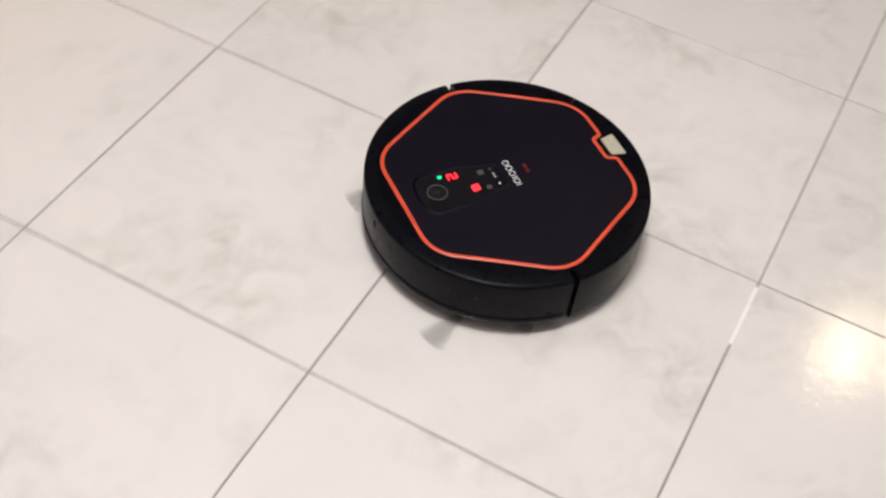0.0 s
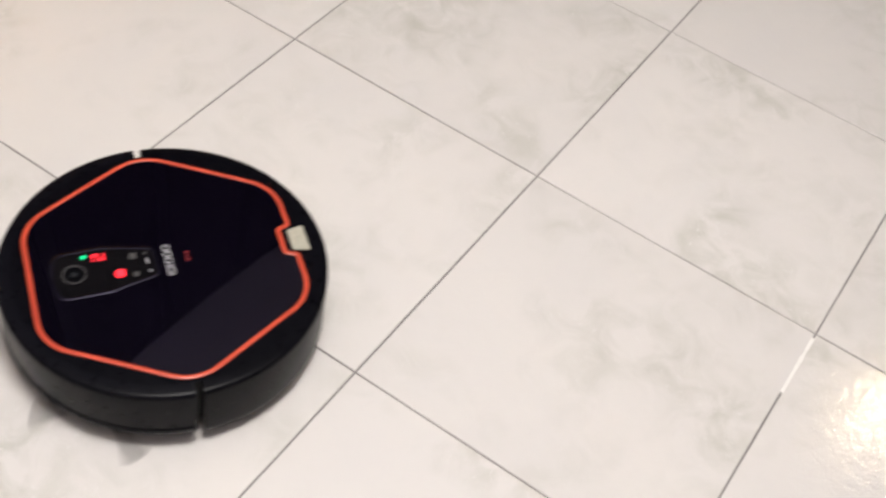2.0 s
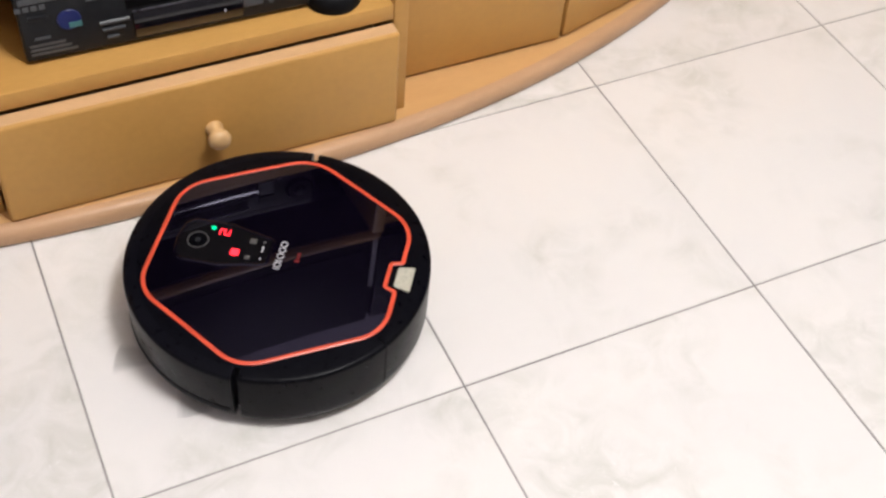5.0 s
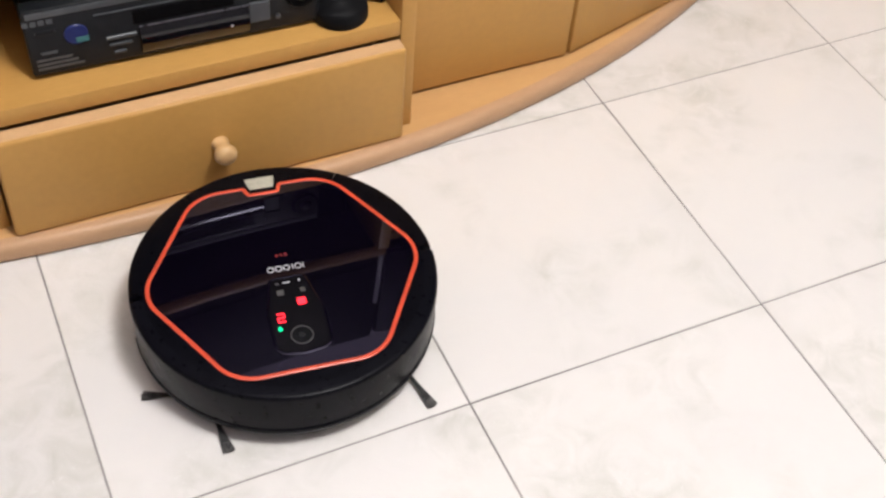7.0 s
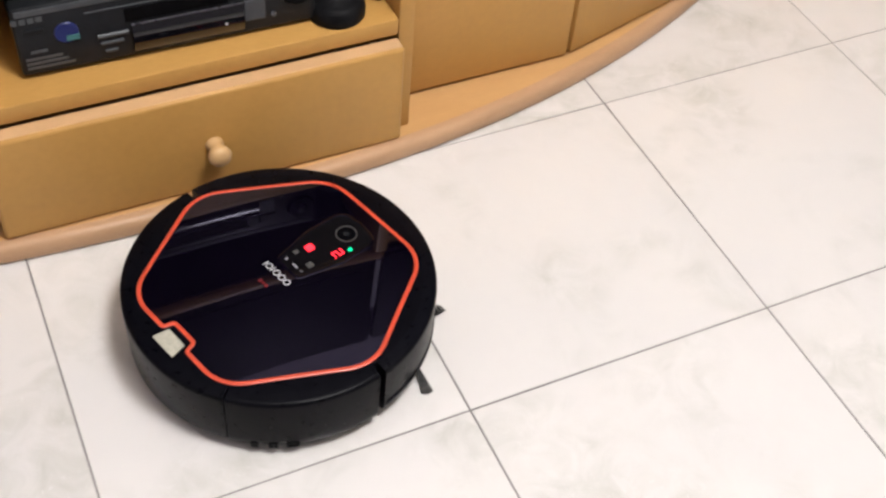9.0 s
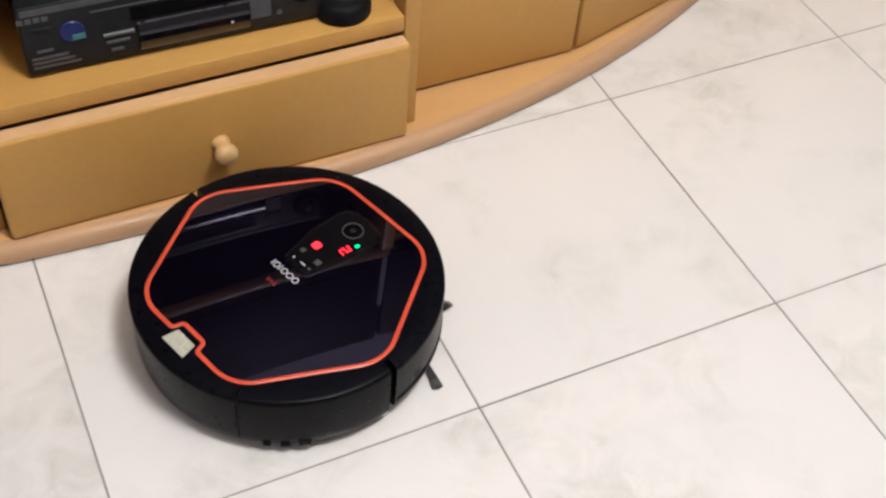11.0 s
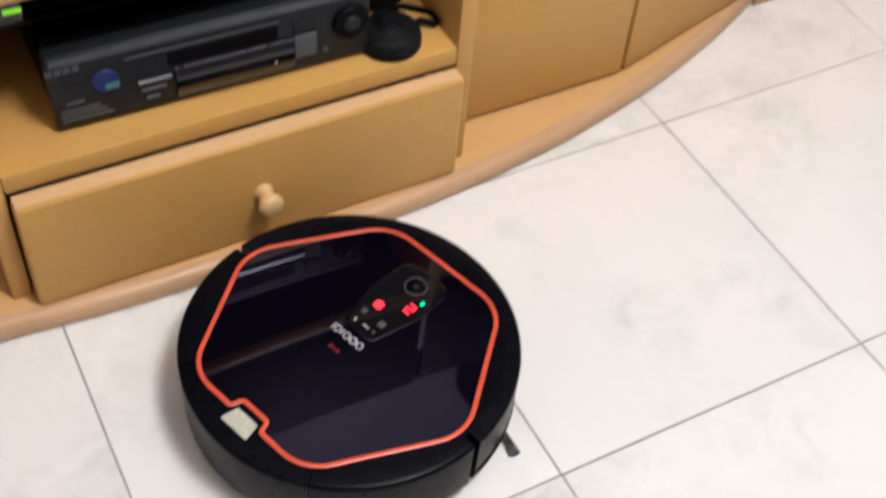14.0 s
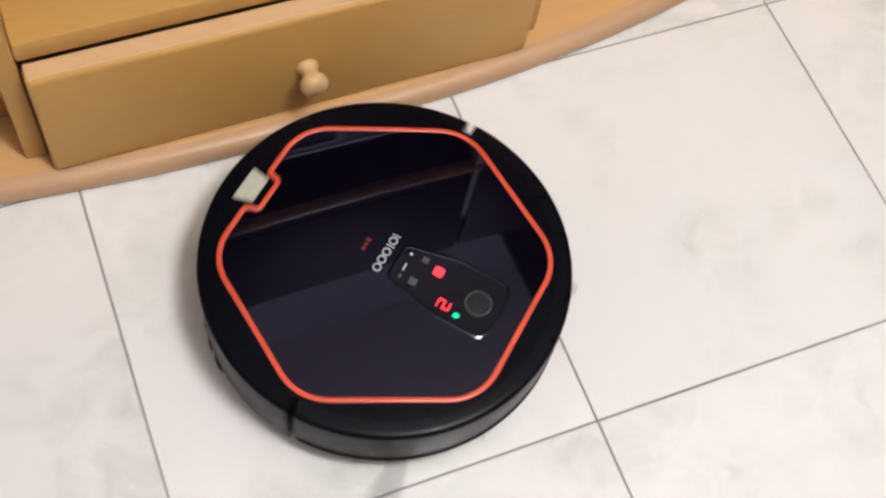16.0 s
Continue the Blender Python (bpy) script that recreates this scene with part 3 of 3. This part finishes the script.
def rect(x0, x1, y0, y1):
    return [(x0, y0), (x1, y0), (x1, y1), (x0, y1)]


def ring_on_lid(x, y, r0, r1, lift, thick, n=32, a0=0, a1=360):
    bm = bmesh.new()
    cols = []
    full = a1 - a0 >= 360
    k = n if full else n + 1
    for i in range(k):
        a = radians(a0 + (a1 - a0) * i / n)
        z = dome(x, y) + lift
        cols.append([bm.verts.new((x + r * math.cos(a), y + r * math.sin(a), zz)) for r, zz in ((r0, z - thick), (r0, z), (r1, z), (r1, z - thick))])
    for i in range(n):
        c, d = cols[i], cols[(i + 1) % k]
        for j in range(3):
            bm.faces.new((c[j], d[j], d[j + 1], c[j + 1]))
    return bm


def seven_segment(x, y, w, h, on):
    """One glowing digit; it is read with its top towards +x... rotated onto the lid."""
    s = 0.0014
    seg = {"a": (h - s, h, 0, w), "g": (h / 2 - s / 2, h / 2 + s / 2, 0, w), "d": (0, s, 0, w),
           "f": (h / 2, h, w - s, w), "b": (h / 2, h, 0, s), "e": (0, h / 2, w - s, w), "c": (0, h / 2, 0, s)}
    bm = bmesh.new()
    for k in on:
        x0, x1, y0, y1 = seg[k]
        box(x + x0, x + x1, y + y0, y + y1, dome(x, y) + 0.0002, dome(x, y) + 0.0013, bm=bm)
    return bm


def shell_profile(r_out, z0):
    t = dome(0.1578, 0)
    return [(0.1578, z0), (r_out - 0.004, z0), (r_out - 0.001, z0 + 0.004), (r_out, z0 + 0.012), (r_out + 0.0008, 0.0845), (r_out + 0.0006, 0.0875),
            (r_out - 0.0004, 0.0893), (r_out - 0.0022, 0.0902), (r_out - 0.006, t - 0.0006), (0.1578, t)]


def side_brush(parent, x, y):
    b = new("side_brush")
    b.parent = parent
    b.matrix_basis = pose(x, y, 0.0)
    b["label"] = "black three-armed side brush"
    part("hub", lathe([(0.0, 0.006), (0.010, 0.006), (0.011, 0.009), (0.009, 0.016), (0.0, 0.016)], 16), M_RUBBER, b)
    for i in range(3):
        bm = bmesh.new()
        for k in range(7):
            o = (k - 3) / 3
            a = Vector((0.008, o * 0.0012, 0.009))
            m = Vector((0.045, o * 0.0022, 0.007))
            e = Vector((0.074 - abs(o) * 0.002, o * 0.0062, 0.0012))
            r = 0.0008
            rings = []
            for p in (a, m, e):
                rings.append([bm.verts.new(p + Vector((0, r * math.cos(q), r * math.sin(q)))) for q in (0.5, 2.6, 4.7)])
            for u, v in zip(rings, rings[1:]):
                for q in range(3):
                    bm.faces.new((u[q], u[(q + 1) % 3], v[(q + 1) % 3], v[q]))
        bm.transform(Matrix.Rotation(radians(120 * i), 4, "Z"))
        part("bristle_tuft", bm, M_BRISTLE, b)
    return b


def robot_vacuum():
    c = thing("robot_vacuum", pose(0.31, -0.084, 0, 0, 0, 142.5), "round black robot vacuum with orange-red hexagonal trim", "robot vacuum")
    # inner body
    t = dome(0.1578, 0)
    part("body", lathe([(0.0, 0.012), (0.150, 0.012), (0.156, 0.018), (0.1575, 0.024), (0.1575, t - 0.006), (0.0, t - 0.006)], 72), M_BUMPER, c, smooth=True)
    # outer shells with slits between them
    part("bumper", lathe(shell_profile(0.1725, 0.018), 60, -88.6, 88.6), M_BUMPER, c, "matt black front bumper", smooth=True)
    part("side_shell", lathe(shell_profile(0.1720, 0.014), 20, 91.2, 146.8), M_SHELL, c, smooth=True)
    part("side_shell", lathe(shell_profile(0.1720, 0.014), 20, 213.2, 268.8), M_SHELL, c, smooth=True)
    part("dust_bin", lathe(shell_profile(0.1718, 0.014), 26, 147.4, 212.6), M_SHELL, c, "satin black rear dust bin", smooth=True)
    part("bumper_lip", lathe([(0.1722, 0.0265), (0.1736, 0.0285), (0.1736, 0.0325), (0.1722, 0.0345)], 60, -87.5, 87.5), M_SHELL, c)
    part("sensor_window", box(0.1708, 0.1738, -0.003, 0.003, 0.066, 0.076, 0.0006), M_VCR_DARK, c)
    for a, w in ((236, 0.007), (229, 0.005), (222.5, 0.004)):
        bm = box(0.1698, 0.1730, -w, w, 0.0135, 0.022, 0.001)
        bm.transform(Matrix.Rotation(radians(a), 4, "Z"))
        part("charging_contact", bm, M_VCR_DARK, c)
    # lid, trim and rim
    path = lid_outline()
    n = len(path)
    bm = bmesh.new()
    rings = []
    steps = [0.995, 0.9, 0.78, 0.66, 0.54, 0.42, 0.3, 0.18, 0.08]
    for s in steps:
        rings.append([bm.verts.new((p.x * s, p.y * s, dome(p.x * s, p.y * s))) for p in path])
    mid = bm.verts.new((0, 0, dome(0, 0)))
    for a, b in zip(rings, rings[1:]):
        for i in range(n):
            bm.faces.new((a[i], a[(i + 1) % n], b[(i + 1) % n], b[i]))
    for i in range(n):
        bm.faces.new((rings[-1][i], rings[-1][(i + 1) % n], mid))
    part("lid", bm, M_GLOSS, c, "glossy blue-black hexagonal lid", smooth=True)
    bm = bmesh.new()
    rows = []
    for i, p in enumerate(path):
        d = (path[(i + 1) % n] - path[i - 1]).normalized()
        o = Vector((d.y, -d.x))
        w = 0.0024
        row = []
        for off, lift in ((-w, -0.0010), (-w, 0.0004), (-w * 0.5, 0.0011), (w * 0.5, 0.0011), (w, 0.0004), (w, -0.0010)):
            q = p + o * off
            row.append(bm.verts.new((q.x, q.y, dome(q.x, q.y) + lift)))
        rows.append(row)
    for i in range(n):
        a, b = rows[i], rows[(i + 1) % n]
        for j in range(5):
            bm.faces.new((a[j], a[j + 1], b[j + 1], b[j]))
    part("trim", bm, M_TRIM, c, "thin orange-red raised trim", smooth=True)
    bm = bmesh.new()
    inner = [bm.verts.new((p.x * 1.004, p.y * 1.004, dome(p.x, p.y) - 0.0004)) for p in path]
    outer = []
    for p in path:
        q = p.normalized() * 0.1582
        outer.append(bm.verts.new((q.x, q.y, dome(q.x, q.y) - 0.0004)))
    low = [bm.verts.new((v.co.x, v.co.y, t - 0.0062)) for v in outer]
    for i in range(n):
        j = (i + 1) % n
        bm.faces.new((inner[i], inner[j], outer[j], outer[i]))
        bm.faces.new((outer[i], outer[j], low[j], low[i]))
    part("rim", bm, M_SHELL, c, "satin black top rim", smooth=True)
    part("tape", on_lid(rounded([(-0.1352, -0.0142), (-0.1352, 0.0142), (-0.1540, 0.0180), (-0.1540, -0.0180)], [0.001] * 4, 2), 0.0006, 0.0014), M_TAPE, c,
         "small cream textured tape tab")
    # display window
    win = rounded([(0.012, -0.017), (0.062, -0.0285), (0.112, -0.0285), (0.116, 0.0), (0.112, 0.0285), (0.062, 0.0285), (0.012, 0.017)],
                  [0.004, 0.02, 0.012, 0.03, 0.012, 0.02, 0.004], 4)
    w = part("display_window", on_lid(win, 0.0003, 0.002), M_WINDOW, c, "dark glass display window", smooth=True)
    raised = []
    bm = bmesh.new()
    k = len(win)
    for i in range(k):
        a, b, d = Vector(win[i - 1]), Vector(win[i]), Vector(win[(i + 1) % k])
        e = (d - a).normalized()
        o = Vector((e.y, -e.x))
        row = []
        for off, lift in ((-0.0004, 0.0002), (0.0004, 0.0005), (0.0014, 0.0007), (0.0026, 0.0004), (0.0044, -0.0002)):
            q = b + o * off
            row.append(bm.verts.new((q.x, q.y, dome(q.x, q.y) + lift)))
        raised.append(row)
    for i in range(k):
        a, b = raised[i], raised[(i + 1) % k]
        for j in range(4):
            bm.faces.new((a[j], a[j + 1], b[j + 1], b[j]))
    part("display_rim", bm, M_GLOSS, c, "raised glossy black display rim", smooth=True)
    part("lens_ring", ring_on_lid(0.0945, 0.0, 0.0112, 0.0124, 0.0011, 0.0012), M_GREY_INK, w, "thin grey camera lens ring")
    part("lens", on_lid(disc(0.0945, 0.0, 0.0105), 0.0008, 0.001), M_LENS, w, smooth=True)
    part("lens_pupil", on_lid(disc(0.0945, 0.0, 0.0035), 0.0011, 0.001), M_VCR, w)
    part("start_button", on_lid(rounded(rect(0.0440, 0.0535, 0.0045, 0.0140), [0.002] * 4, 3), 0.0010, 0.001), M_RED_GLOW, w, "glowing red square button")
    part("digit", seven_segment(0.0615, -0.0215, 0.0085, 0.0125, "abged"), M_RED_GLOW, w, "glowing red digit two")
    part("status_light", on_lid(rounded(rect(0.0795, 0.0850, -0.0232, -0.0190), [0.0018] * 4, 3), 0.0010, 0.001), M_GREEN_GLOW, w, "green status light")
    part("mode_icon", on_lid(rect(0.0290, 0.0365, -0.0150, -0.0075), 0.0008, 0.001), M_GREY_INK, w)
    part("mode_icon", on_lid(rect(0.0300, 0.0360, 0.0110, 0.0165), 0.0008, 0.001), M_GREY_INK, w)
    part("print_dot", on_lid(disc(0.0185, 0.0125, 0.0014, 10), 0.0008, 0.001), M_INK, w)
    part("print_bar", on_lid(rect(0.0185, 0.0200, -0.0060, 0.0020), 0.0008, 0.001), M_INK, w)
    part("print_bar", on_lid(rect(0.0185, 0.0210, -0.0140, -0.0105), 0.0008, 0.001), M_GREY_INK, w)
    # maker's mark, as plain shapes
    part("mark_bar", on_lid(rect(-0.0065, 0.0015, 0.0215, 0.0226), 0.0006, 0.0008), M_INK, c)
    part("mark_bar", on_lid(rect(-0.0065, 0.0015, 0.0095, 0.0106), 0.0006, 0.0008), M_INK, c)
    for y in (0.0160, 0.0030, -0.0060, -0.0150):
        part("mark_ring", ring_on_lid(-0.0025, y, 0.0030, 0.0042, 0.0006, 0.0008, 20), M_INK, c)
    for y, h in ((0.004, 0.005), (-0.001, 0.003), (-0.006, 0.004)):
        part("mark_bar", on_lid(rect(-0.0225 - h / 2, -0.0225 + h / 2, y, y + 0.0034), 0.0006, 0.0008), M_RED_INK, c)
    # running gear
    for y in (-0.105, 0.105):
        bm = lathe([(0.0, -0.012), (0.031, -0.012), (0.033, -0.008), (0.033, 0.008), (0.031, 0.012), (0.0, 0.012)], 28, axis="y")
        bmesh.ops.translate(bm, verts=bm.verts[:], vec=(0.0, y, 0.0331))
        part("drive_wheel", bm, M_RUBBER, c, smooth=True)
    bm = lathe([(0.0, -0.006), (0.010, -0.006), (0.010, 0.006), (0.0, 0.006)], 20, axis="y")
    bmesh.ops.translate(bm, verts=bm.verts[:], vec=(0.118, 0.0, 0.0101))
    part("caster", bm, M_RUBBER, c, smooth=True)
    return c, side_brush(c, 0.090, 0.109), side_brush(c, 0.090, -0.109)


robot, brush_a, brush_b = robot_vacuum()


# ---- lamps of the room, out of view but mirrored in floor and lid ----
def pendant_lamp():
    c = thing("pendant_lamp", pose(PENDANT[0], PENDANT[1], 0), "warm pendant lamp hanging from the ceiling", "lamp")
    part("rod", tube([(0, 0, PENDANT[2] + 0.18), (0, 0, H)], 0.006), M_METAL, c)
    part("canopy", lathe([(0.0, H - 0.03), (0.03, H - 0.03), (0.055, H), (0.0, H)], 24), M_METAL, c)
    part("shade", lathe([(0.02, PENDANT[2] + 0.18), (0.10, PENDANT[2] + 0.16), (0.17, PENDANT[2] + 0.09), (0.172, PENDANT[2] + 0.09), (0.10, PENDANT[2] + 0.165), (0.02, PENDANT[2] + 0.186)], 32),
         M_METAL, c, smooth=True)


def ceiling_lamp():
    c = thing("ceiling_lamp", pose(CEILING_LAMP[0], CEILING_LAMP[1], 0), "short-rod metal ceiling lamp with a bare bulb", "lamp")
    part("rod", tube([(0, 0, CEILING_LAMP[2] + 0.22), (0, 0, H)], 0.008), M_METAL, c)
    part("canopy", lathe([(0.0, H - 0.03), (0.04, H - 0.03), (0.07, H), (0.0, H)], 28), M_METAL, c, smooth=True)
    part("holder", lathe([(0.0, CEILING_LAMP[2] + 0.215), (0.05, CEILING_LAMP[2] + 0.215), (0.03, CEILING_LAMP[2] + 0.24), (0.0, CEILING_LAMP[2] + 0.24)], 28), M_METAL, c, smooth=True)


def sconce():
    c = thing("wall_lamp", pose(-0.115, 1.43, 1.435), "small white globe wall lamp above the cabinet", "lamp")
    bm = lathe([(0.0, -0.02), (0.03, -0.02), (0.035, 0.0), (0.0, 0.0)], 20, axis="y")
    part("wall_plate", bm, M_METAL, c, smooth=True)
    part("arm", tube([(0, -0.018, 0), (0, -0.07, 0)], 0.006), M_METAL, c)
    bm = bmesh.new()
    bmesh.ops.create_uvsphere(bm, u_segments=16, v_segments=10, radius=0.024)
    bmesh.ops.translate(bm, verts=bm.verts[:], vec=(0, -0.085, 0))
    part("globe", bm, M_SCONCE, c, smooth=True)


pendant_lamp()
ceiling_lamp()
sconce()

# ---- small things on the floor ----
bm = bmesh.new()
for i in range(9):
    a, b = 0.290 + i * 0.0112, 0.290 + (i + 1) * 0.0112
    w = 0.0021 + 0.0010 * noise.noise(Vector((i * 0.9, 3.1, 0)))
    box(a, b, -0.4000 - w, -0.4000 + w, -0.0030, 0.0009, bm=bm)
tagged(part("grout_filler", bm, M_GROUT_WHITE), "strip of fresh white filler in a tile joint", "filler", kind="structure")
bm = bmesh.new()
bmesh.ops.create_icosphere(bm, subdivisions=2, radius=1.0)
for v in bm.verts:
    v.co = Vector((v.co.x * 0.0085, v.co.y * 0.0026, v.co.z * 0.0016 + 0.0014)) * (1 + 0.25 * noise.noise(v.co * 2))
crumb = tagged(part("crumb", bm, M_CRUMB), "small reddish brown crumb on a floor tile", "crumb")
crumb.matrix_world = pose(-0.583, 0.579, 0, 0, 0, -20)

# ---- floor tiles ----
G = 0.0011
bm = box(-T / 2 + G, T / 2 - G, -T / 2 + G, T / 2 - G, -0.010, 0.0, 0.0008, 1)
bmesh.ops.delete(bm, geom=[f for f in bm.faces if f.normal.z < -0.9], context="FACES")
tile_mesh = bpy.data.meshes.new("tile")
bm.to_mesh(tile_mesh)
bm.free()
tile_mesh.materials.append(M_TILE)
for i in range(round((X1 - X0) / T)):
    for j in range(11):
        tile = new("tile", tile_mesh)
        tile.parent = floor
        tile.matrix_basis = pose(X0 + T / 2 + i * T, Y0 + T / 2 + j * T, random.uniform(-0.0002, 0.0), random.uniform(-0.04, 0.04), random.uniform(-0.04, 0.04), 0)


# ---- what moves ----
ROBOT = [
    (0, 0.3118, -0.0846, 142.8), (0.5, 0.2170, -0.0098, 142.6), (1, 0.1226, 0.0625, 142.2), (1.5, 0.0275, 0.1360, 142.6),
    (2, -0.0690, 0.2094, 143.2), (2.5, -0.1620, 0.2890, 143.2), (3, -0.2530, 0.3680, 143.0), (3.5, -0.3494, 0.4264, 142.2), (4, -0.4466, 0.5000, 141.2),
    (4.5, -0.5395, 0.5740, 140.4), (4.7, -0.5524, 0.5855, 140.5), (4.8, -0.5524, 0.5855, 140.7), (5, -0.5524, 0.5855, 144.7), (5.2, -0.5524, 0.5855, 153.9),
    (5.5, -0.5524, 0.5855, 178), (6, -0.5524, 0.5855, 222), (6.4, -0.5524, 0.5855, 254), (6.7, -0.5524, 0.5855, 262.2), (7.3, -0.5524, 0.5855, 262.2),
    (7.5, -0.5524, 0.5855, 263), (7.7, -0.5524, 0.5855, 271.5), (8, -0.5524, 0.5855, 296.2), (8.2, -0.5524, 0.5855, 315.3), (8.5, -0.5524, 0.5855, 342.8),
    (8.7, -0.5524, 0.5855, 361), (8.9, -0.5524, 0.5855, 375), (9.1, -0.5524, 0.5855, 379.2), (10.8, -0.5524, 0.5855, 379.2), (14.9, -0.5524, 0.5855, 379.2),
    (15.2, -0.5524, 0.5855, 377.6), (15.5, -0.5524, 0.5855, 357.4), (16, -0.5524, 0.5855, 311.1),
]


def brush_rows(x, y, sign, phase):
    """The brush turns while the robot drives or turns on the spot, and rests in between (steps of a fifteenth of a second)."""
    rows, a = [], phase
    for k in range(241):
        rows.append((k / 15, pose(x, y, 0, 0, 0, a)))
        if k < 104 or 110 <= k < 134:
            a += sign * 75
        elif k >= 226:
            a += sign * 58
    return rows


def motions():
    walk(robot, [(t, pose(x, y, 0, 0, 0, a)) for t, x, y, a in ROBOT])
    walk(brush_a, brush_rows(0.090, 0.109, 1, 20))
    walk(brush_b, brush_rows(0.090, -0.109, -1, 10))


motions()
